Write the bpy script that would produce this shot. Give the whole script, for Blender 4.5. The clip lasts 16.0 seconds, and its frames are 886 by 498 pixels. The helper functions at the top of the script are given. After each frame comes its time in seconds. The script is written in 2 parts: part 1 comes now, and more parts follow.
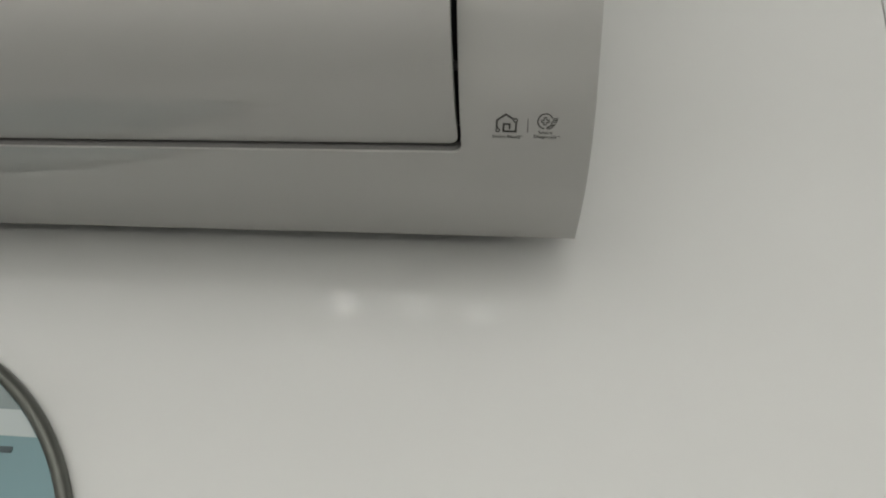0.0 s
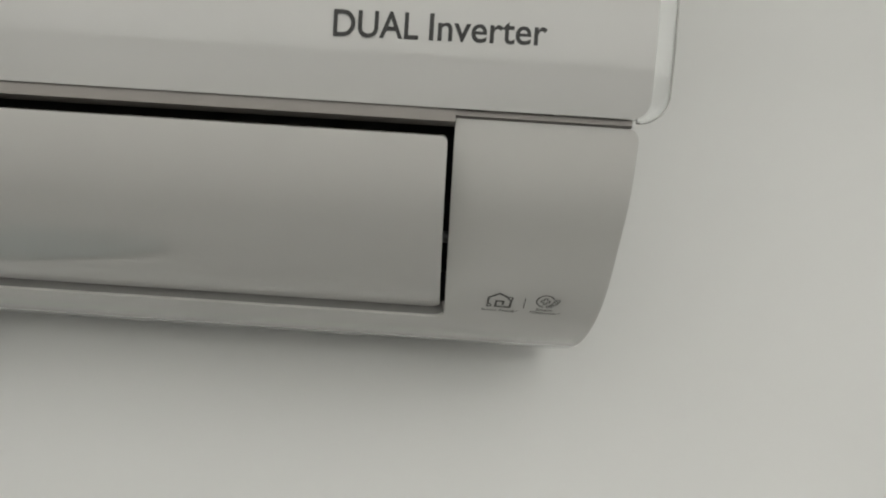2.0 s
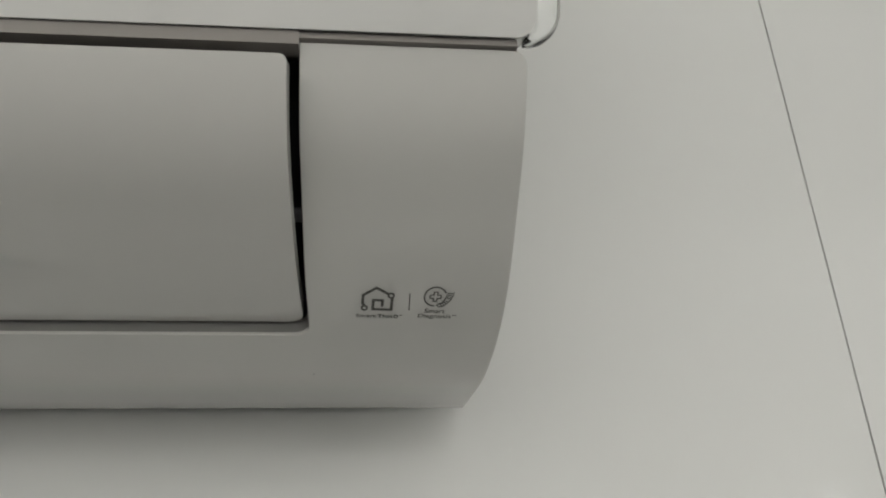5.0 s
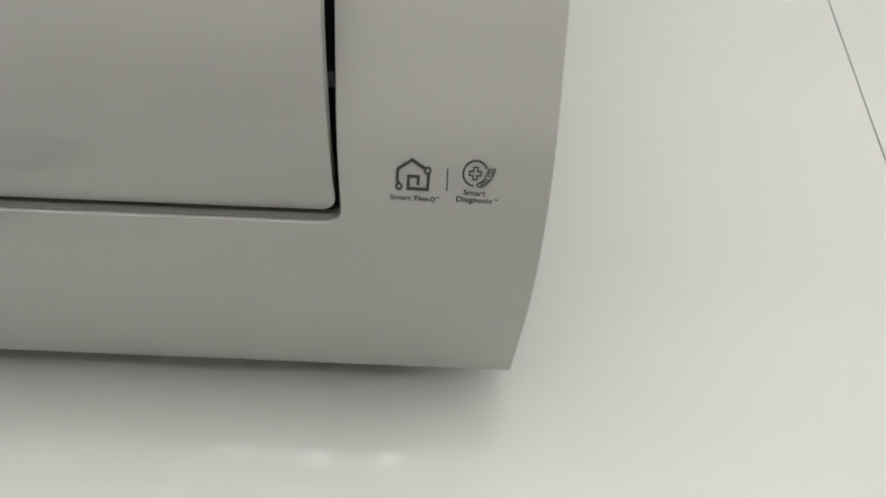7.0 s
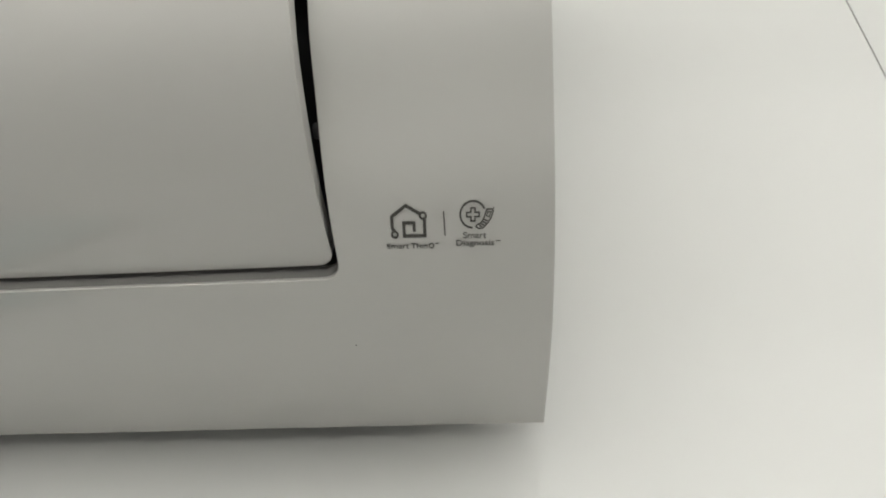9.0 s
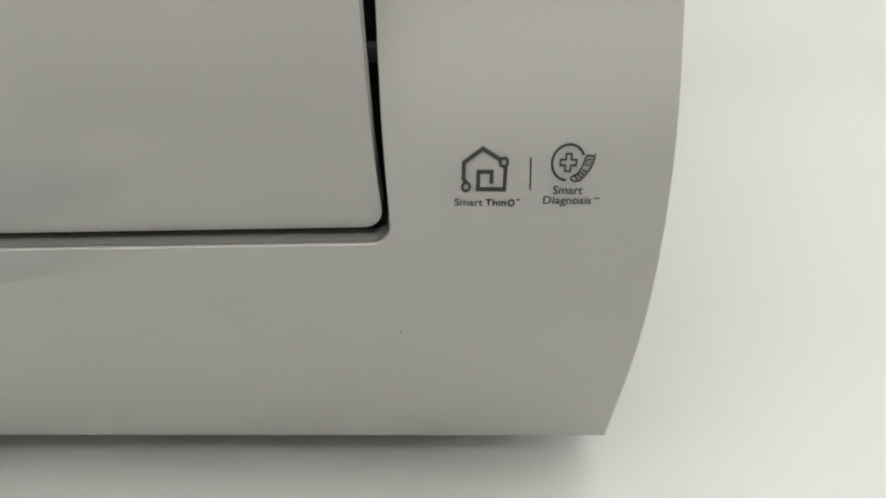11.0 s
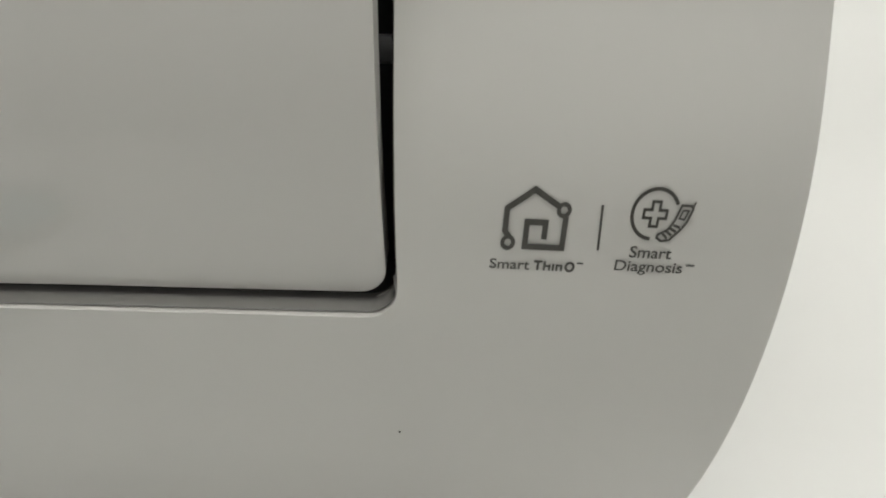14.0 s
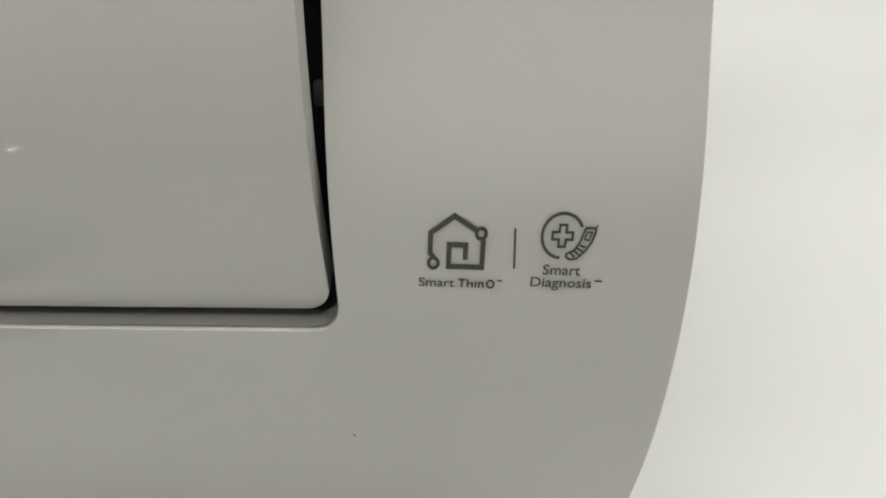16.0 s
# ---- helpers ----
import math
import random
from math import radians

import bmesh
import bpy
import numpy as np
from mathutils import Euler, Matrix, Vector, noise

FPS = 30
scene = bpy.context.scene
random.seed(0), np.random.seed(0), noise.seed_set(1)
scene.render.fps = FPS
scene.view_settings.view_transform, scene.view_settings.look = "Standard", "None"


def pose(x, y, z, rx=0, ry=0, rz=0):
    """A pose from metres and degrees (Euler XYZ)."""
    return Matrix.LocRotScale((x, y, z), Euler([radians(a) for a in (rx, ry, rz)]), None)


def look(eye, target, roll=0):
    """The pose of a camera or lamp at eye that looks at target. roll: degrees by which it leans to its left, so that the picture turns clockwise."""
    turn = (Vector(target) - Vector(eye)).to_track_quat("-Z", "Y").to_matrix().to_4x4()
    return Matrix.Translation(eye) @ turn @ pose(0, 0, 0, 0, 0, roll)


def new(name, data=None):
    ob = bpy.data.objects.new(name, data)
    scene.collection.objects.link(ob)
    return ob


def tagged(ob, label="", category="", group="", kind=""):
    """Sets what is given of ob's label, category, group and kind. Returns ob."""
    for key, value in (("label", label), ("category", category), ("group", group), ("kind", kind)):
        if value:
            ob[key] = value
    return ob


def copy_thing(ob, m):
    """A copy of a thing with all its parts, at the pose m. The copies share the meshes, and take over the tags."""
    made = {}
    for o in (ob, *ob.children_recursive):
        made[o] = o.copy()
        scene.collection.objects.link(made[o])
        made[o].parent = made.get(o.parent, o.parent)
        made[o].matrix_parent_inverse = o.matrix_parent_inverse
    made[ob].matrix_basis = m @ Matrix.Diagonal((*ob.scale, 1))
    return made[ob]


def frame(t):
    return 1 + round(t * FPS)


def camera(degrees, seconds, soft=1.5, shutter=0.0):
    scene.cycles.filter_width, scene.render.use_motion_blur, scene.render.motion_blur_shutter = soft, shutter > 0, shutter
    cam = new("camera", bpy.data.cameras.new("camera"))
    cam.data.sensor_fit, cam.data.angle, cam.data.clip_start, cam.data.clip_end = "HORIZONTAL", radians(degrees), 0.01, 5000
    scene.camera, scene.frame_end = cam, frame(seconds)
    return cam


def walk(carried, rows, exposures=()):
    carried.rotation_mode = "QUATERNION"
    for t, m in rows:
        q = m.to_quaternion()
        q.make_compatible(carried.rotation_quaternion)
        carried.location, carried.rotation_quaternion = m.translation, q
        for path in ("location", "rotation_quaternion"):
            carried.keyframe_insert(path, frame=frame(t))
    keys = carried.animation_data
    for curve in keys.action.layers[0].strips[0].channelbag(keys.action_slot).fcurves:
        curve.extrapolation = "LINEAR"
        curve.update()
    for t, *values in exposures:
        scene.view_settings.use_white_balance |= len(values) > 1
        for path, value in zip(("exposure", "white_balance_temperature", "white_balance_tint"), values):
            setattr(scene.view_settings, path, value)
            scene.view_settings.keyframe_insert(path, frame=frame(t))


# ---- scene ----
cam = camera(63.35, 16.0, soft=2.0)
PATH = [
    (0, (0.03309, -0.43222, 1.67997), (-0.07318, 0.40755, 1.98574), 4.19),
    (0.5, (0.02874, -0.42886, 1.69843), (-0.04503, 0.42568, 1.97106), 3.98),
    (1, (0.02385, -0.42685, 1.72671), (-0.03083, 0.43622, 1.97595), 4.89),
    (1.5, (0.01252, -0.41896, 1.77112), (-0.01609, 0.45200, 1.99610), 4.10),
    (2, (0.00223, -0.41921, 1.80871), (-0.01131, 0.46153, 1.99339), 3.93),
    (2.5, (0.00213, -0.42050, 1.83496), (0.02242, 0.45566, 2.03975), 4.78),
    (3, (0.00237, -0.40911, 1.84260), (0.04186, 0.46353, 2.05925), 4.52),
    (3.5, (0.00083, -0.39746, 1.83781), (0.05247, 0.46807, 2.07904), 3.62),
    (4, (0.00553, -0.37686, 1.81891), (0.07721, 0.47405, 2.10319), 2.11),
    (4.5, (0.01657, -0.36486, 1.80162), (0.09594, 0.46118, 2.14999), -0.46),
    (5, (0.02237, -0.34899, 1.77255), (0.09897, 0.46977, 2.13829), -1.31),
    (7.5, (0.03600, -0.30105, 1.72382), (0.01352, 0.45425, 2.21271), 2.39),
    (8, (0.04156, -0.29671, 1.72604), (0.00522, 0.44863, 2.22918), 0.76),
    (8.5, (0.04436, -0.29122, 1.72493), (-0.00155, 0.44404, 2.24192), 0.66),
    (9, (0.04499, -0.29450, 1.72842), (-0.02204, 0.43382, 2.25288), 0.67),
    (9.5, (0.03874, -0.28826, 1.72829), (-0.03792, 0.43516, 2.25818), 0.99),
    (12, (0.01815, -0.23526, 1.75508), (-0.02039, 0.46272, 2.32195), 2.56),
    (12.5, (0.01767, -0.22950, 1.75925), (-0.02061, 0.45608, 2.34107), 2.97),
    (13, (0.01546, -0.22495, 1.76421), (-0.01518, 0.46387, 2.34264), 2.69),
    (13.5, (0.01210, -0.22226, 1.76843), (-0.01355, 0.45817, 2.35695), 2.45),
    (14, (0.01120, -0.22100, 1.77343), (-0.01980, 0.45992, 2.36112), 2.97),
    (14.5, (0.01169, -0.22242, 1.77542), (-0.02123, 0.45270, 2.36966), 2.87),
    (15, (0.01479, -0.22300, 1.77122), (-0.01972, 0.45313, 2.36422), 2.82),
    (15.5, (0.02252, -0.22990, 1.77141), (-0.03508, 0.45187, 2.35611), 3.78),
    (16, (0.02568, -0.23183, 1.76704), (-0.02364, 0.44173, 2.36192), 3.03),
]
EXPOSURES = [(0.0, -0.34), (1.0, -0.32), (2.0, -0.28), (3.5, -0.30), (5.0, -0.33), (7.5, 0.28), (9.5, 0.34), (12.0, 0.50), (16.0, 0.50)]
walk(cam, [(t, look(eye, target, roll)) for t, eye, target, roll in PATH], EXPOSURES)

# ---- world and lights ----
world = bpy.data.worlds.new("world")
scene.world = world
world.use_nodes = True
world.node_tree.nodes["Background"].inputs["Color"].default_value = (0.8, 0.82, 0.85, 1)
world.node_tree.nodes["Background"].inputs["Strength"].default_value = 0.05

CEILING = 3.0


# ---- materials ----
def material(name, color, rough, metal=0.0, coat=0.0, gloss=0.5, grain=0.0, grain_scale=900.0, stain=0.04, stain_scale=6.0, bump=0.0, bump_scale=40.0, transmission=0.0, ior=1.5, emit=0.0):
    m = bpy.data.materials.new(name)
    m.use_nodes = True
    n, links = m.node_tree.nodes, m.node_tree.links
    b = n["Principled BSDF"]
    b.inputs["Base Color"].default_value = (*color, 1)
    b.inputs["Roughness"].default_value = rough
    b.inputs["Metallic"].default_value = metal
    b.inputs["Specular IOR Level"].default_value = gloss
    b.inputs["Coat Weight"].default_value = coat
    b.inputs["Coat Roughness"].default_value = 0.04
    b.inputs["Transmission Weight"].default_value = transmission
    b.inputs["IOR"].default_value = ior
    if emit:
        b.inputs["Emission Color"].default_value = (*color, 1)
        b.inputs["Emission Strength"].default_value = emit
    where = n.new("ShaderNodeTexCoord")
    if stain:
        t = n.new("ShaderNodeTexNoise")
        t.inputs["Scale"].default_value, t.inputs["Detail"].default_value = stain_scale, 6
        links.new(where.outputs["Object"], t.inputs["Vector"])
        r = n.new("ShaderNodeMapRange")
        r.inputs["To Min"].default_value, r.inputs["To Max"].default_value = 1 - stain, 1 + stain
        links.new(t.outputs["Fac"], r.inputs["Value"])
        mix = n.new("ShaderNodeVectorMath")
        mix.operation = "SCALE"
        mix.inputs[0].default_value = color
        links.new(r.outputs["Result"], mix.inputs["Scale"])
        links.new(mix.outputs["Vector"], b.inputs["Base Color"])
        r2 = n.new("ShaderNodeMapRange")
        r2.inputs["To Min"].default_value, r2.inputs["To Max"].default_value = rough * 0.8, rough * 1.25
        links.new(t.outputs["Fac"], r2.inputs["Value"])
        links.new(r2.outputs["Result"], b.inputs["Roughness"])
    if bump or grain:
        height = None
        for strength, size, dist in ((bump, bump_scale, 0.004), (grain, grain_scale, 0.0004)):
            if not strength:
                continue
            t = n.new("ShaderNodeTexNoise")
            t.inputs["Scale"].default_value, t.inputs["Detail"].default_value = size, 3
            links.new(where.outputs["Object"], t.inputs["Vector"])
            u = n.new("ShaderNodeBump")
            u.inputs["Strength"].default_value, u.inputs["Distance"].default_value = strength, dist
            links.new(t.outputs["Fac"], u.inputs["Height"])
            if height:
                links.new(height.outputs["Normal"], u.inputs["Normal"])
            height = u
        links.new(height.outputs["Normal"], b.inputs["Normal"])
    return m


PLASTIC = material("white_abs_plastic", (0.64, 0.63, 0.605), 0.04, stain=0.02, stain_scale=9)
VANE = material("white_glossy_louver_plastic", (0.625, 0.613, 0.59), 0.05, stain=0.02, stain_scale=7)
PANEL = material("white_gloss_front_panel", (0.56, 0.555, 0.54), 0.10, coat=0.35, stain=0.01)
CLEAR = material("clear_acrylic", (0.97, 0.98, 0.98), 0.03, transmission=1.0, ior=1.49, stain=0)
RECESS = material("warm_grey_recess_plastic", (0.25, 0.23, 0.215), 0.45, grain=0.1)
LINER = material("glossy_grey_liner", (0.27, 0.262, 0.255), 0.05, stain=0.03)
BACK = material("dark_grey_back_shell", (0.10, 0.098, 0.092), 0.5, grain=0.1)
DARK = material("black_air_duct", (0.026, 0.026, 0.028), 0.6, grain=0.2, grain_scale=700)
PIVOT = material("grey_pivot_plastic", (0.11, 0.11, 0.115), 0.35)
INK = material("dark_grey_print", (0.022, 0.022, 0.021), 0.45, stain=0.05, stain_scale=200)
ICON_INK = material("warm_grey_print", (0.075, 0.072, 0.064), 0.45, stain=0.08, stain_scale=300)
WALL = material("white_gloss_wall_laminate", (0.78, 0.78, 0.765), 0.10, gloss=0.3, stain=0.015, stain_scale=3, bump=0.003, bump_scale=14)
JOINT = material("dark_joint", (0.03, 0.028, 0.025), 0.8)
PAINT = material("grey_paint", (0.49, 0.48, 0.47), 0.6, grain=0.2, grain_scale=300)
CEIL = material("white_ceiling_paint", (0.78, 0.78, 0.76), 0.8, grain=0.2, grain_scale=200)
TILE = material("polished_floor_tile", (0.075, 0.075, 0.073), 0.02, stain=0.08, stain_scale=3)
GLOW = material("lamp_diffuser", (1.0, 1.0, 0.95), 0.5, stain=0, emit=38.0)
# Glow of the added ceiling fill grid, full and dimmed.
FILL_GLOW = material("ceiling_fill_glow", (1.0, 0.99, 0.94), 0.5, stain=0, emit=1.6)
DIM_FILL_GLOW = material("dim_ceiling_fill_glow", (1.0, 0.99, 0.94), 0.5, stain=0, emit=0.7)
STRIP_GLOW = material("strip_light_diffuser", (1.0, 1.0, 0.95), 0.5, stain=0, emit=30.0)
# Glow of the made-up panes on the south wall, frontal fill only.
FRONT_FILL = material("front_fill_glow", (1.0, 1.0, 0.96), 0.5, stain=0, emit=1.2)
SPOT_GLOW = material("spotlight_lens", (1.0, 1.0, 0.97), 0.5, stain=0, emit=2600.0)
TRIM = material("white_lamp_trim", (0.7, 0.7, 0.7), 0.4)
RIM = material("grey_green_metal_rim", (0.13, 0.135, 0.12), 0.35, metal=0.5)
FACE = material("teal_sign_face", (0.22, 0.36, 0.39), 0.3, stain=0.12, stain_scale=14)
FACE_TOP = material("grey_teal_sign_face", (0.28, 0.34, 0.34), 0.3, stain=0.12, stain_scale=14)
BAND = material("pale_band", (0.55, 0.61, 0.61), 0.3, stain=0.06)
BAR = material("dark_teal_bar", (0.07, 0.10, 0.11), 0.4)


# ---- mesh helpers ----
def part(name, bm, mat, parent=None, label="", smooth=True):
    me = bpy.data.meshes.new(name)
    bm.to_mesh(me)
    bm.free()
    me.materials.append(mat)
    for p in me.polygons:
        p.use_smooth = smooth
    ob = new(name, me)
    ob.parent = parent
    if label:
        ob["label"] = label
    return ob


def bevel(ob, width, segments=3):
    m = ob.modifiers.new("bevel", "BEVEL")
    m.width, m.segments, m.limit_method, m.angle_limit = width, segments, "ANGLE", radians(40)
    w = ob.modifiers.new("normals", "WEIGHTED_NORMAL")
    w.keep_sharp = True
    return ob


def solid(ob, thickness):
    m = ob.modifiers.new("solid", "SOLIDIFY")
    m.thickness, m.offset, m.use_even_offset = thickness, -1, True
    return ob


def box(bm, x0, x1, y0, y1, z0, z1):
    v = [bm.verts.new((x, y, z)) for z in (z0, z1) for y in (y0, y1) for x in (x0, x1)]
    for f in ((0, 2, 3, 1), (4, 5, 7, 6), (0, 1, 5, 4), (2, 6, 7, 3), (0, 4, 6, 2), (1, 3, 7, 5)):
        bm.faces.new([v[i] for i in f])
    return bm


def sheet(bm, xs, rows, place):
    """A grid over xs (one list, or one for each row) and rows, laid out by place(x, row)."""
    lines = []
    for n, r in enumerate(rows):
        line = xs[n] if isinstance(xs[0], (list, tuple)) else xs
        lines.append([bm.verts.new(place(x, r)) for x in line])
    for lo, hi in zip(lines, lines[1:]):
        for k in range(len(lo) - 1):
            bm.faces.new((lo[k], hi[k], hi[k + 1], lo[k + 1]))
    return lines


def steps(lo, hi, n):
    return [lo + (hi - lo) * k / n for k in range(n + 1)]


# ---- the curve of the lower housing, seen from the side ----
TOP_Y, TOP_Z = -0.19576, 2.30
KNOT = (0.0, 0.0234, 0.0429, 0.0624, 0.0819, 0.1014, 0.1248, 0.1482, 0.1716)
DEEP = (0.0, -0.00569, -0.00437, -0.00211, 0.00445, 0.01591, 0.03588, 0.06146, 0.08814)
END_A = 0.1689
LEFT, RIGHT = -0.776, 0.061
OPEN_L, OPEN_R, OPEN_A, OPEN_R0 = -0.715, 0.0, 0.0918, 0.0052


def spline_slopes():
    n = len(KNOT)
    m, rhs = np.zeros((n, n)), np.zeros(n)
    m[0, 0] = m[-1, -1] = 1
    h = np.diff(KNOT)
    for i in range(1, n - 1):
        m[i, i - 1], m[i, i], m[i, i + 1] = h[i - 1], 2 * (h[i - 1] + h[i]), h[i]
        rhs[i] = 6 * ((DEEP[i + 1] - DEEP[i]) / h[i] - (DEEP[i] - DEEP[i - 1]) / h[i - 1])
    return np.linalg.solve(m, rhs)


BEND = spline_slopes()


def depth_at(a):
    i = max(0, min(len(KNOT) - 2, int(np.searchsorted(KNOT, a)) - 1))
    h, p, q = KNOT[i + 1] - KNOT[i], KNOT[i + 1] - a, a - KNOT[i]
    return (BEND[i] * p**3 + BEND[i + 1] * q**3) / (6 * h) + (DEEP[i] / h - BEND[i] * h / 6) * p + (DEEP[i + 1] / h - BEND[i + 1] * h / 6) * q


def on_curve(a, inward=0.0):
    """(y, z) at the length a down the housing's front, pushed in along the normal."""
    b, s = depth_at(a), (depth_at(a + 1e-4) - depth_at(a - 1e-4)) / 2e-4
    k = inward / math.sqrt(1 + s * s)
    a, b = a - s * k, b + k
    return TOP_Y + (a + b) / math.sqrt(2), TOP_Z + (b - a) / math.sqrt(2)


def skin(x, a, inward=0.0):
    return (x, *on_curve(a, inward))


# ---- the air conditioner ----
# Built against the wall plane y = 0 and hung with its lower edge a little over eye height.
HUNG = Matrix.Translation((0, 0, -0.40))
unit = tagged(new("air_conditioner"), "white split air conditioner hung on a glossy wall, louver slightly open", "air conditioner")
unit.matrix_basis = HUNG


def lower_housing():
    bm = bmesh.new()
    ROWS_UP = steps(0.004, OPEN_A - OPEN_R0, 26) + [OPEN_A]
    ROWS_DOWN = steps(OPEN_A, END_A, 24)
    # end pieces beside the opening, with rounded upper outer corners
    for inner, outer in ((OPEN_R, RIGHT), (OPEN_L, LEFT)):
        sgn = 1 if outer > inner else -1
        rows, xs = [], []
        for k in range(7):
            w = radians(90 * k / 6)
            rows.append(0.004 * (1 - math.sin(w)))
            xs.append(outer - sgn * 0.004 * (1 - math.cos(w)))
        order = sorted(zip(rows, xs))
        allrows = [r for r, _ in order] + ROWS_UP[1:] + ROWS_DOWN[1:]
        ends = [x for _, x in order] + [outer] * (len(ROWS_UP) + len(ROWS_DOWN) - 2)
        lines = [steps(min(inner, e), max(inner, e), 10) for e in ends]
        sheet(bm, lines, allrows, skin)
    sheet(bm, [OPEN_L] + steps(OPEN_L + OPEN_R0, OPEN_R - OPEN_R0, 40) + [OPEN_R], ROWS_DOWN, skin)
    # rounded lower corners of the opening
    for corner, sgn in ((OPEN_R, -1), (OPEN_L, 1)):
        cx, ca = corner + sgn * OPEN_R0, OPEN_A - OPEN_R0
        arc = [bm.verts.new(skin(cx - sgn * OPEN_R0 * math.cos(radians(w)), ca + OPEN_R0 * math.sin(radians(w)))) for w in range(0, 91, 10)]
        tip = bm.verts.new(skin(corner, OPEN_A))
        for p, q in zip(arc, arc[1:]):
            bm.faces.new((tip, p, q) if sgn > 0 else (tip, q, p))
    bmesh.ops.remove_doubles(bm, verts=bm.verts, dist=1e-5)
    bmesh.ops.recalc_face_normals(bm, faces=bm.faces)
    if sum(f.normal.y for f in bm.faces) > 0:
        bmesh.ops.reverse_faces(bm, faces=bm.faces)
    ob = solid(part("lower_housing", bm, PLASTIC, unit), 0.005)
    return bevel(ob, 0.0009)


lower_housing()

def opening_liner():
    """The glossy grey inner edge of the opening: down one side, round the corners and along the bottom."""
    line = [(OPEN_R - 0.0003, a) for a in steps(0.004, OPEN_A - OPEN_R0, 8)]
    r = OPEN_R0 - 0.0003
    line += [(OPEN_R - OPEN_R0 + r * math.cos(radians(w)), OPEN_A - OPEN_R0 + r * math.sin(radians(w))) for w in range(10, 91, 10)]
    line += [(x, OPEN_A - 0.0003) for x in steps(OPEN_R - OPEN_R0, OPEN_L + OPEN_R0, 20)[1:]]
    line += [(OPEN_L + OPEN_R0 - r * math.sin(radians(w)), OPEN_A - OPEN_R0 + r * math.cos(radians(w))) for w in range(10, 91, 10)]
    bm = bmesh.new()
    rows = [[bm.verts.new(skin(x, a, d)) for x, a in line] for d in (0.0009, 0.0025, 0.0042, 0.0060)]
    for p, q in zip(rows, rows[1:]):
        for k in range(len(line) - 1):
            bm.faces.new((p[k], p[k + 1], q[k + 1], q[k]))
    return part("opening_liner", bm, LINER, unit, "glossy grey inner edge of the outlet")


opening_liner()

VANE_L, VANE_R, VANE_TOP, VANE_END = -0.7130, -0.0020, 0.0048, OPEN_A - 0.0022


def vane_gap(a):
    """How far the louver stands in from the housing's front: tipped open at its upper edge."""
    return float(np.interp(a, (0.0, 0.012, 0.0234, 0.035, 0.047, 0.058, 0.070, 0.081, 0.092), (-0.0100, -0.0105, -0.0103, -0.0094, -0.0074, -0.0044, -0.0010, 0.0018, 0.0040)))


def louver():
    bm = bmesh.new()
    rows, inset = [], []
    for k in range(6):
        w = radians(90 * k / 5)
        rows.append(VANE_TOP + 0.002 * (1 - math.cos(w)))
        inset.append(0.002 * (1 - math.sin(w)))
    for a in steps(VANE_TOP + 0.002, VANE_END - 0.0048, 12)[1:-1]:
        rows.append(a)
        inset.append(0)
    for k in range(9):
        w = radians(90 * k / 8)
        rows.append(VANE_END - 0.0048 * (1 - math.sin(w)))
        inset.append(0.0048 * (1 - math.cos(w)))
    xs = [[VANE_L + d] + steps(VANE_L + 0.006, VANE_R - 0.006, 40) + [VANE_R - d] for d in inset]
    sheet(bm, xs, rows, lambda x, a: skin(x, a, vane_gap(a)))
    bmesh.ops.recalc_face_normals(bm, faces=bm.faces)
    if sum(f.normal.y for f in bm.faces) > 0:
        bmesh.ops.reverse_faces(bm, faces=bm.faces)
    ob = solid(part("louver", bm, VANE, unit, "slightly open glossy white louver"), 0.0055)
    return bevel(ob, 0.0022, 4)


louver()


def duct():
    """The black air outlet behind the louver."""
    bm = bmesh.new()
    rows = steps(-0.004, OPEN_A + 0.004, 20)
    sheet(bm, [OPEN_L - 0.003, OPEN_R + 0.003], rows, lambda x, a: skin(x, a, 0.022))
    for x in (OPEN_L - 0.003, OPEN_R + 0.003):
        sheet(bm, [0.0052, 0.022], rows, lambda d, a, x=x: skin(x, a, d))
    sheet(bm, [OPEN_L - 0.003, OPEN_R + 0.003], [0.0052, 0.022], lambda x, d: skin(x, OPEN_A + 0.004, d))
    bmesh.ops.remove_doubles(bm, verts=bm.verts, dist=1e-5)
    return part("air_outlet", bm, DARK, unit, "black air outlet behind the louver")


duct()
pin = bmesh.new()
bmesh.ops.create_cone(pin, cap_ends=True, segments=20, radius1=0.0022, radius2=0.0022, depth=0.004, matrix=Matrix.Translation(skin(-0.0012, 0.050, 0.008)) @ pose(0, 0, 0, 0, 90, 0))
bevel(part("pivot_pin", pin, PIVOT, unit, "grey louver pivot"), 0.0004)


def side_ring(front, top=2.544, back=0.004):
    """The outline of the casing from the side, with the front pushed in by that much."""
    ring = [on_curve(a, front) for a in steps(0.0, END_A, 24)]
    return ring + [(-0.006, ring[-1][1] + back), (0.0, ring[-1][1] + back), (0.0, top), (-0.19, top), (-0.197, 2.42), (-0.191, 2.304)]


def prism(bm, ring, x0, x1):
    ends = [[bm.verts.new((x, y, z)) for y, z in ring] for x in (x0, x1)]
    bm.faces.new(ends[0])
    bm.faces.new(ends[1][::-1])
    n = len(ring)
    for k in range(n):
        bm.faces.new((ends[0][k], ends[1][k], ends[1][(k + 1) % n], ends[0][(k + 1) % n]))
    bmesh.ops.recalc_face_normals(bm, faces=bm.faces)
    return bm


part("casing", prism(bmesh.new(), side_ring(0.0235, back=0.028), OPEN_L - 0.004, OPEN_R + 0.004), BACK, unit, smooth=False)
def raised_ring():
    """The same outline, cut off clear of the wall."""
    return [(min(y, -0.032), z) for y, z in side_ring(0.0052)]


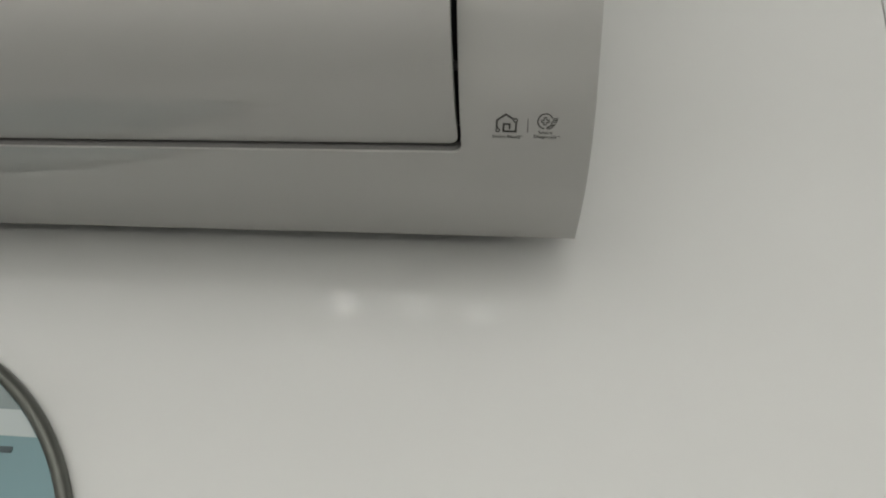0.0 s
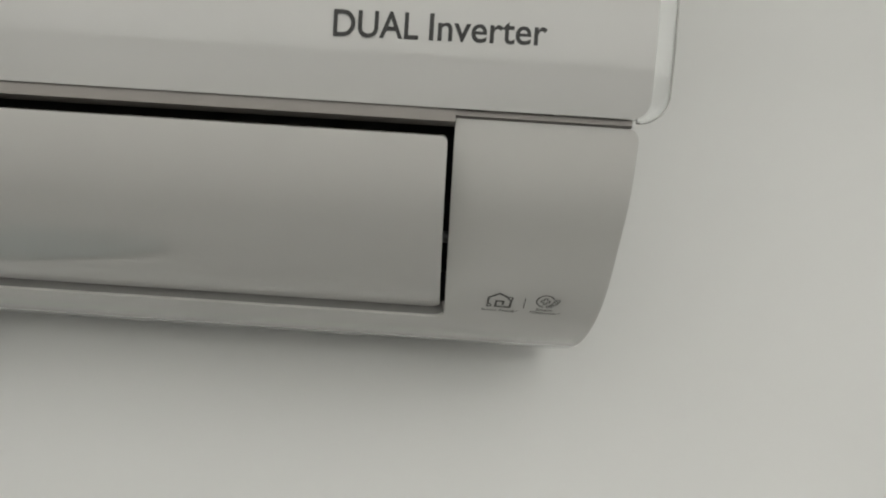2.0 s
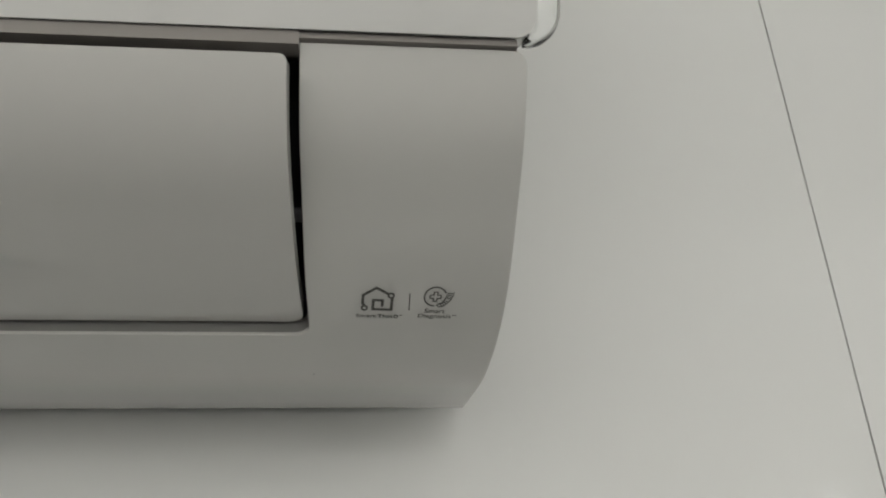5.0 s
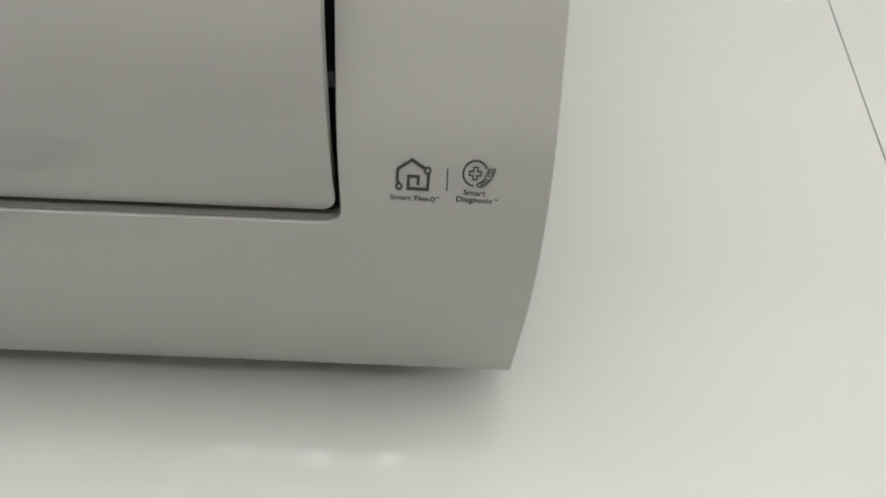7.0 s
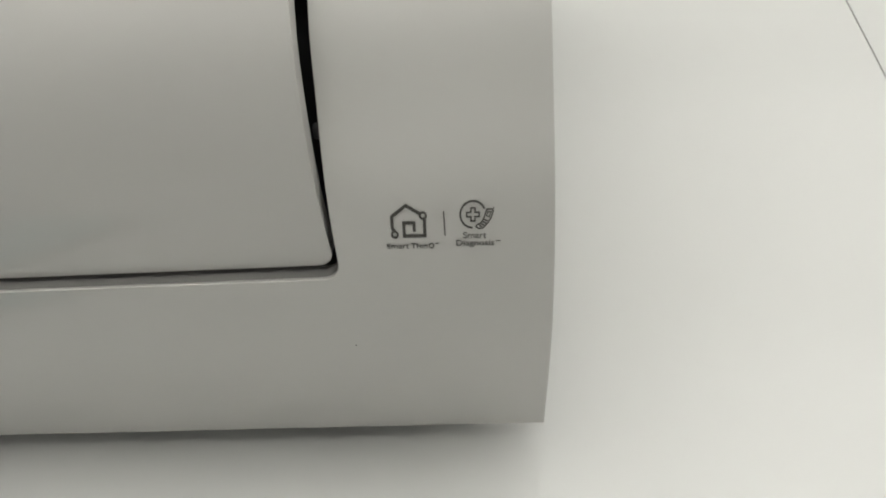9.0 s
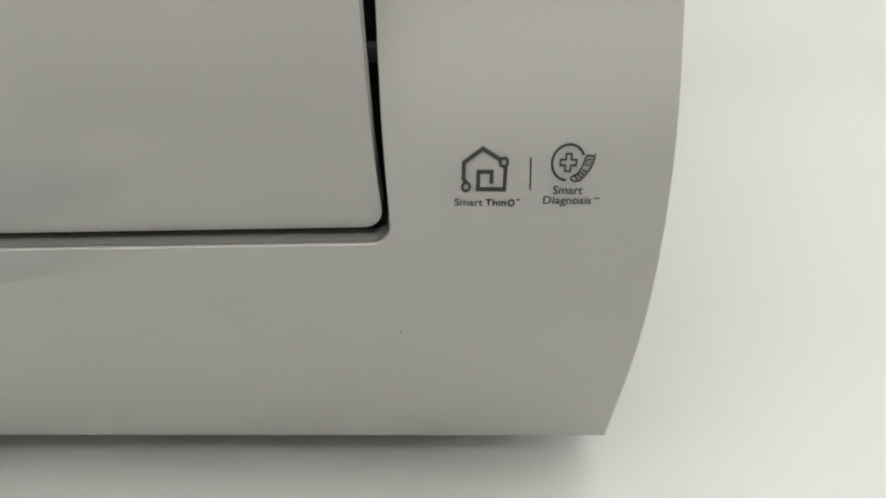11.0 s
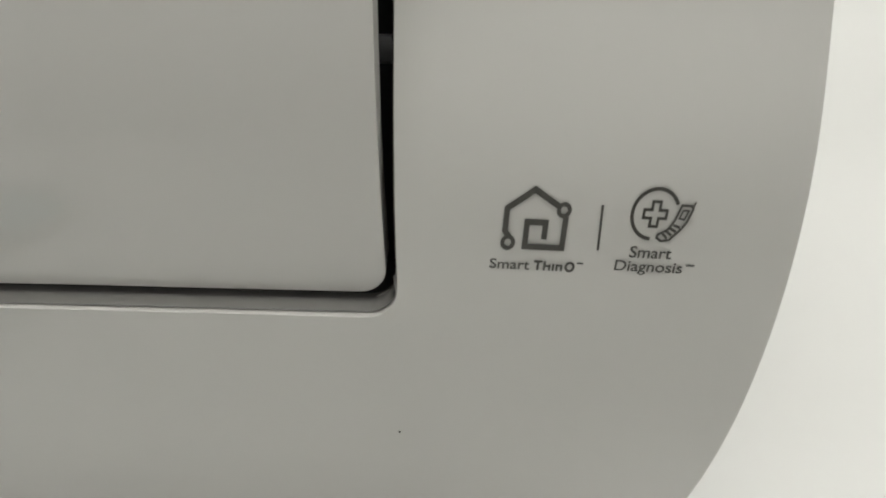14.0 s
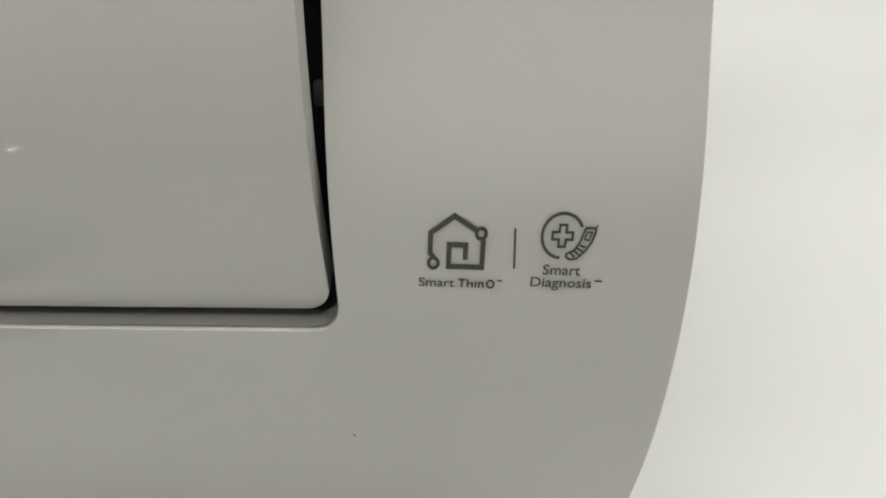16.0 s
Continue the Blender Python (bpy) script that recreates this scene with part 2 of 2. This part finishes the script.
for inner, foot, outer in ((OPEN_R + 0.0041, 0.033, RIGHT - 0.002), (OPEN_L - 0.0041, -0.748, LEFT + 0.002)):
    part("end_block", prism(bmesh.new(), side_ring(0.0052, back=0.03), min(inner, foot), max(inner, foot)), BACK, unit, smooth=False)
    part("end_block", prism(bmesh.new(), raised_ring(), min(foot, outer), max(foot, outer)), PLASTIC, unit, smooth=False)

# ---- front panel ----
PANEL_LO, PANEL_HI = 2.3022, 2.548


def panel_y(z):
    return -0.1985 - 0.026 * (1 - math.exp(-(z - PANEL_LO) / 0.06))


def panel_sheet(lo, x0, x1, hi, radius, push=0.0):
    """A curved sheet with rounded corners, and its outline."""
    bm = bmesh.new()
    rows, inset = [], []
    for k in range(9):
        w = radians(90 * k / 8)
        rows.append(lo + radius * (1 - math.cos(w)))
        inset.append(radius * (1 - math.sin(w)))
    for z in steps(lo + radius, hi - radius, 30)[1:-1]:
        rows.append(z)
        inset.append(0)
    for k in range(9):
        w = radians(90 * k / 8)
        rows.append(hi - radius * (1 - math.sin(w)))
        inset.append(radius * (1 - math.cos(w)))
    xs = [[x0 + d] + steps(x0 + radius, x1 - radius, 30) + [x1 - d] for d in inset]
    sheet(bm, xs, rows, lambda x, z: (x, panel_y(z) + push, z))
    bmesh.ops.recalc_face_normals(bm, faces=bm.faces)
    if sum(f.normal.y for f in bm.faces) > 0:
        bmesh.ops.reverse_faces(bm, faces=bm.faces)
    return bm


panel = bevel(solid(part("front_panel", panel_sheet(PANEL_LO, LEFT - 0.0022, RIGHT + 0.0022, PANEL_HI, 0.006), PANEL, unit, "glossy white curved front panel"), 0.012), 0.0012, 4)


def clear_edge(x, sgn):
    """The clear acrylic strip along the side of the front panel, turning in at its lower corner."""
    line = []
    for k in range(10):
        w = radians(90 * k / 9)
        line.append((x - sgn * 0.0065 + sgn * 0.0065 * math.sin(w), PANEL_LO + 0.0012 + 0.0065 * (1 - math.cos(w))))
    line += [(x, z) for z in steps(PANEL_LO + 0.012, PANEL_HI - 0.006, 20)]
    bm = bmesh.new()
    rings = []
    for n, (px, pz) in enumerate(line):
        ax, az = line[max(0, n - 1)], line[min(len(line) - 1, n + 1)]
        t = Vector((az[0] - ax[0], 0, az[1] - ax[1])).normalized()
        side = Vector((t.z, 0, -t.x))
        mid = Vector((px, panel_y(pz) + 0.0035, pz))
        grow = min(1.0, 0.25 + 0.083 * n)
        ring = []
        for k in range(20):
            c, d = math.cos(radians(18 * k)), math.sin(radians(18 * k))
            wide, deep = (math.copysign(abs(v) ** 0.5, v) for v in (c, d))
            ring.append(bm.verts.new(mid + side * (0.0037 * grow * wide) + Vector((0, 0.0020 * deep, 0))))
        rings.append(ring)
    for p, q in zip(rings, rings[1:]):
        for k in range(20):
            bm.faces.new((p[k], p[(k + 1) % 20], q[(k + 1) % 20], q[k]))
    bm.faces.new(rings[0])
    bm.faces.new(rings[-1][::-1])
    bmesh.ops.recalc_face_normals(bm, faces=bm.faces)
    return part("clear_edge", bm, CLEAR, panel, "clear acrylic edge strip")


part("recess_strip", box(bmesh.new(), OPEN_L, OPEN_R, -0.1977, -0.193, 2.2980, 2.3023), RECESS, unit, "warm grey strip under the front panel", smooth=False)
part("recess_strip", box(bmesh.new(), LEFT + 0.003, RIGHT - 0.003, -0.1972, -0.189, 2.3004, 2.3024), RECESS, unit, "warm grey strip under the front panel", smooth=False)
clear_edge(RIGHT + 0.0054, 1)
clear_edge(LEFT - 0.0054, -1)


# ---- printing ----
def text_mesh(words, bold=0.0):
    data = bpy.data.curves.new("words", "FONT")
    data.body, data.size, data.offset, data.resolution_u = words, 1.0, bold, 6
    ob = bpy.data.objects.new("words", data)
    scene.collection.objects.link(ob)
    me = bpy.data.meshes.new_from_object(ob.evaluated_get(bpy.context.evaluated_depsgraph_get()))
    bpy.data.objects.remove(ob)
    bm = bmesh.new()
    bm.from_mesh(me)
    bpy.data.meshes.remove(me)
    return bm


def fit_text(bm, x0, x1, lo, hi, place):
    """Stretches the words over x0..x1 and lo..hi (baseline to cap height) and lays them on a surface."""
    xs = [v.co.x for v in bm.verts]
    ys = [v.co.y for v in bm.verts]
    a, b, c = min(xs), max(xs), max(ys)
    base = 0.0
    for v in bm.verts:
        v.co = Vector(place(x0 + (v.co.x - a) / (b - a) * (x1 - x0), lo + (v.co.y - base) / (c - base) * (hi - lo)))
    return bm


def lettered(words, x0, x1):
    """Words printed on the front panel, whose line rises a little."""
    bm = fit_text(text_mesh(words, 0.012), x0, x1, 2.3216, 2.3297, lambda x, z: (x, panel_y(z) - 0.0003, z + 0.014 * (x + 0.0414)))
    return part("lettering", bm, INK, unit, "dark grey printed lettering", smooth=False)


lettered("DUAL", -0.0414, -0.0137)
lettered("Inverter", -0.0103, 0.0278)


def ux(u):
    return 0.0211 + (u - 237) * 5.084e-5


def va(v):
    return 0.0701 + (v - 97) * 5.6e-5


def ink(x, a):
    """A place of the icon sheet on the housing's skin; the print leans a little."""
    return skin(x - 0.059 * (a - 0.0701), a + 0.028 * (x - 0.0211), -0.00022)


def stroke(bm, points, width, closed=False):
    """A line of that width through points (u, v) of the icon sheet, on the housing's skin."""
    pts = [Vector(p) for p in points]
    n = len(pts)
    left, right = [], []
    for i, p in enumerate(pts):
        before = pts[(i - 1) % n] if closed or i else None
        after = pts[(i + 1) % n] if closed or i < n - 1 else None
        d1 = (p - before).normalized() if before is not None else (after - p).normalized()
        d2 = (after - p).normalized() if after is not None else d1
        n1, n2 = Vector((-d1.y, d1.x)), Vector((-d2.y, d2.x))
        m = (n1 + n2).normalized()
        m *= width / 2 / max(0.4, m.dot(n1))
        left.append(bm.verts.new(ink(ux(p.x + m.x), va(p.y + m.y))))
        right.append(bm.verts.new(ink(ux(p.x - m.x), va(p.y - m.y))))
    for i in range(n if closed else n - 1):
        j = (i + 1) % n
        bm.faces.new((left[i], left[j], right[j], right[i]))
    return bm


def arc(cx, cy, r, lo, hi, n=24):
    return [(cx + r * math.cos(radians(w)), cy + r * math.sin(radians(w))) for w in steps(lo, hi, n)]


def print_part(name, label, *lines):
    bm = bmesh.new()
    for points, width, closed in lines:
        stroke(bm, points, width, closed)
    bmesh.ops.recalc_face_normals(bm, faces=bm.faces)
    return part(name, bm, ICON_INK, unit, label, smooth=False)


print_part("house_icon", "printed house outline icon",
           ([(172, 230), (160, 215), (160, 154), (237, 101), (312, 143)], 17, False),
           (arc(172, 247, 16, 0, 345, 23), 12, True), (arc(327, 152, 16, 0, 345, 23), 12, True),
           ([(335, 170), (335, 256), (223, 256), (223, 188), (278, 188), (278, 234)], 17, False))
print_part("divider", "thin printed divider line", ([(437, 133), (444, 257)], 7, False))
print_part("plus_icon", "printed circled plus with telephone handset",
           (arc(593, 151, 67, 92, 335, 40), 10, False),
           ([(582, 118), (604, 118), (604, 140), (626, 140), (626, 162), (604, 162), (604, 184), (582, 184), (582, 162), (560, 162), (560, 140), (582, 140)], 8, True),
           ([(666, 125), (693, 125), (700, 132), (689, 168), (673, 192), (647, 219), (624, 223), (610, 214), (612, 205), (637, 192), (652, 168)], 7, True),
           ([(672, 138), (688, 138), (680, 162), (665, 160)], 5, True), ([(698, 128), (704, 115)], 5, False),
           ([(652, 178), (672, 184)], 7, False), ([(644, 187), (663, 196)], 7, False), ([(635, 195), (652, 207)], 7, False), ([(624, 201), (640, 215)], 7, False))
part("caption", fit_text(text_mesh("Smart", 0.012), ux(540), ux(666), va(272), va(240), ink), ICON_INK, unit, "small printed caption", smooth=False)
part("caption", fit_text(text_mesh("Diagnosis", 0.012), ux(503), ux(708), va(311), va(281), ink), ICON_INK, unit, "small printed caption", smooth=False)
part("caption", fit_text(text_mesh("Smart", 0.012), ux(124), ux(246), va(322), va(294), ink), ICON_INK, unit, "small printed caption", smooth=False)
print_part("caption_bar", "bold printed word drawn as bars",
           ([(258, 297), (284, 297)], 7, False), ([(271, 298), (271, 322)], 8, False), ([(291, 295), (291, 322)], 7, False), ([(307, 304), (307, 322)], 7, False), ([(291, 309), (307, 309)], 6, False),
           ([(318, 302), (318, 322)], 7, False), ([(329, 303), (329, 322)], 7, False), ([(343, 305), (343, 322)], 7, False), ([(329, 306), (343, 306)], 6, False), (arc(368, 309, 12, 0, 340, 14), 7, True),
           ([(388, 297), (408, 297)], 5, False))
print_part("trademark_bar", "tiny printed bar", ([(716, 288), (742, 288)], 6, False))

speck = bmesh.new()
bmesh.ops.create_cone(speck, cap_ends=True, segments=8, radius1=0.00022, radius2=0.00016, depth=0.0001, matrix=Matrix.Translation(ink(0.0016, 0.1177)) @ pose(0, 0, 0, 110, 0, 0))
part("dust_speck", speck, INK, unit, "tiny dark speck")

# ---- the room ----
JOINT_X, GAP = 0.2694, 0.0009
wall = tagged(new("wall_north"), "display wall clad in glossy white laminate panels", "wall", kind="structure")
for x0, x1 in ((-1.9, JOINT_X - GAP / 2), (JOINT_X + GAP / 2, 2.4)):
    bevel(part("panel", box(bmesh.new(), x0, x1, 0.0, 0.018, 0.0, CEILING), WALL, wall, "glossy white laminate panel", smooth=False), 0.0002, 2)
part("backing", box(bmesh.new(), -1.9, 2.4, 0.0181, 0.1, 0.0, CEILING), JOINT, wall, smooth=False)


def slab(name, label, category, mat, *size):
    return tagged(part(name, box(bmesh.new(), *size), mat, smooth=False), label, category, kind="structure")


WEST, EAST, SOUTH = -6.5, 7.5, -10.0
slab("wall_west", "plain grey painted wall", "wall", PAINT, WEST - 0.1, WEST, SOUTH, 0.1, 0.0, CEILING)
slab("wall_east", "plain grey painted wall", "wall", PAINT, EAST, EAST + 0.1, SOUTH, 0.1, 0.0, CEILING)
slab("wall_south", "plain grey painted wall", "wall", PAINT, WEST - 0.1, EAST + 0.1, SOUTH - 0.1, SOUTH, 0.0, CEILING)
slab("wall_beside_west", "plain grey painted wall", "wall", PAINT, WEST, -1.9, 0.0, 0.1, 0.0, CEILING)
slab("wall_beside_east", "plain grey painted wall", "wall", PAINT, 2.4, EAST, 0.0, 0.1, 0.0, CEILING)
slab("floor", "glossy grey tiled shop floor", "floor", TILE, WEST - 0.1, EAST + 0.1, SOUTH - 0.1, 0.1, -0.1, 0.0)
slab("ceiling", "plain white ceiling", "ceiling", CEIL, WEST - 0.1, EAST + 0.1, SOUTH - 0.1, 0.1, CEILING, CEILING + 0.1)

# Unseen glowing glazing, added to light the display wall softly from the front.
window = tagged(new("front_fill_panes"), "wide glowing panes with pale frames, added as frontal fill light", "window", kind="structure")
for k in range(4):
    x = WEST + 0.1 + 3.45 * k
    part("pane", box(bmesh.new(), x + 0.04, x + 3.41, SOUTH + 0.03, SOUTH + 0.036, 0.15, 2.985), FRONT_FILL, window, "glowing pane added as fill light", smooth=False)
    part("fill_pane_frame", box(bmesh.new(), x, x + 0.0398, SOUTH + 0.001, SOUTH + 0.06, 0.15, 2.985), TRIM, window, smooth=False)


def downlight():
    lamp = tagged(new("ceiling_downlight"), "small round recessed ceiling downlight, lit", "lamp", "row of ceiling downlights")
    bm = bmesh.new()
    n = 32
    rings = [[bm.verts.new((r * math.cos(2 * math.pi * k / n), r * math.sin(2 * math.pi * k / n), z)) for k in range(n)] for r, z in ((0.105, 0.0), (0.102, -0.006), (0.088, -0.006), (0.085, 0.0))]
    for p, q in zip(rings, rings[1:]):
        for k in range(n):
            bm.faces.new((p[k], p[(k + 1) % n], q[(k + 1) % n], q[k]))
    part("trim_ring", bm, TRIM, lamp)
    bm = bmesh.new()
    bmesh.ops.create_cone(bm, cap_ends=True, segments=32, radius1=0.085, radius2=0.085, depth=0.003, matrix=Matrix.Translation((0, 0, -0.002)))
    part("diffuser", bm, GLOW, lamp, "glowing warm-white diffuser", smooth=False)
    return lamp


first = downlight()
first.matrix_basis = pose(-1.24, -4.30, CEILING - 0.017)
for x, y in ((-0.73, -4.30), (-0.25, -4.33)):
    copy_thing(first, pose(x, y, CEILING - 0.017))


def can_light(x, y, length):
    """A surface-mounted tube with its lamp at the upper end. The unseen tube is added to keep light off the wall."""
    lamp = tagged(new("ceiling_can_light"), "white tube spotlight under the ceiling, lit", "lamp", "ceiling can lights")
    lamp.location = (x, y, CEILING)
    n = 32
    bm = bmesh.new()
    rings = [[bm.verts.new((r * math.cos(2 * math.pi * k / n), r * math.sin(2 * math.pi * k / n), z)) for k in range(n)] for r, z in ((0.062, 0.0), (0.062, -length), (0.055, -length), (0.055, -0.012))]
    for p, q in zip(rings, rings[1:]):
        for k in range(n):
            bm.faces.new((p[k], p[(k + 1) % n], q[(k + 1) % n], q[k]))
    bmesh.ops.recalc_face_normals(bm, faces=bm.faces)
    part("tube", bm, BACK, lamp, "dark-lined tube added to keep the lens from lighting the wall")
    bm = bmesh.new()
    bmesh.ops.create_cone(bm, cap_ends=True, segments=32, radius1=0.053, radius2=0.053, depth=0.003, matrix=Matrix.Translation((0, 0, -0.014)))
    part("diffuser", bm, SPOT_GLOW, lamp, "glowing white lens", smooth=False)


for x, y, length in ((-3.30, -0.30, 0.06), (-0.58, -0.40, 0.32), (-3.35, -2.4, 0.06)):
    can_light(x, y, length)


def glow_panel(x, y, half_x, half_y, glow, drop=0.0):
    lamp = tagged(new("ceiling_glow_panel"), "flat glowing ceiling rectangle, used for added fill and reflected strips", "lamp", "ceiling light panels")
    lamp.location = (x, y, CEILING - drop)
    part("frame", box(bmesh.new(), -half_x - 0.009, half_x + 0.009, -half_y - 0.009, half_y + 0.009, -0.012, 0.0), TRIM, lamp, smooth=False)
    part("diffuser", box(bmesh.new(), -half_x, half_x, -half_y, half_y, -0.016, -0.0121), glow, lamp, "glowing white diffuser", smooth=False)


# Unseen luminous grid, added as soft fill; its dim first row softens the mirrored edge.
for row in range(7):
    for col in range(10):
        glow_panel(-5.6 + 1.26 * col, -1.49 - 1.26 * row, 0.62, 0.62, FILL_GLOW if row else DIM_FILL_GLOW)
# Strip lights placed for the dashes reflected in the front panel.
for x in (-2.44, -2.02, -1.62, -1.24):
    glow_panel(x, -6.05, 0.10, 0.035, STRIP_GLOW, 0.017)
# Lamp placed for the bright patch mirrored in the wall near the joint.
wall_lamp = tagged(copy_thing(first, pose(6.5, SOUTH + 0.037, 2.56, 90)), "small round lamp in front of the added glowing panes, lit", "lamp", "wall lamps")
wall_lamp.name = "wall_lamp"


# ---- round sign on the wall ----
def disc_ring(bm, outline):
    n = 96
    rings = [[bm.verts.new((r * math.cos(2 * math.pi * k / n), y, r * math.sin(2 * math.pi * k / n))) for k in range(n)] for r, y in outline]
    for p, q in zip(rings, rings[1:]):
        for k in range(n):
            bm.faces.new((p[k], p[(k + 1) % n], q[(k + 1) % n], q[k]))
    bmesh.ops.recalc_face_normals(bm, faces=bm.faces)
    return bm


def chord_plate(r, lo, hi, y):
    """A slice of a disc between two heights."""
    bm = bmesh.new()
    front, n = [], 24
    for z in steps(max(lo, -r), min(hi, r), n):
        w = math.sqrt(max(0, r * r - z * z))
        front.append((bm.verts.new((-w, y, z)), bm.verts.new((w, y, z))))
    for (a, b), (c, d) in zip(front, front[1:]):
        bm.faces.new((a, b, d, c))
    bmesh.ops.remove_doubles(bm, verts=bm.verts, dist=1e-6)
    return bm


SIGN_R = 0.16
sign = tagged(new("round_sign"), "round teal glossy sign with a dark grey rim on the wall", "sign")
sign.matrix_basis = HUNG @ Matrix.Translation((-0.380, 0, 2.008))
part("rim", disc_ring(bmesh.new(), ((SIGN_R - 0.001, 0), (SIGN_R, -0.002), (SIGN_R, -0.007), (SIGN_R - 0.0015, -0.009), (SIGN_R - 0.006, -0.009), (SIGN_R - 0.0075, -0.0075), (SIGN_R - 0.008, -0.004))), RIM, sign, "dark grey metal rim")
part("face", chord_plate(SIGN_R - 0.008, -0.2, 0.2, -0.0060), FACE, sign, smooth=False)
part("upper_face", chord_plate(SIGN_R - 0.0084, 0.112, 0.2, -0.0065), FACE_TOP, sign, smooth=False)
part("pale_band", chord_plate(SIGN_R - 0.0084, 0.096, 0.1119, -0.0065), BAND, sign, smooth=False)
part("dark_bar", box(bmesh.new(), -0.10, 0.103, -0.0068, -0.0055, 0.086, 0.0897), BAR, sign, smooth=False)
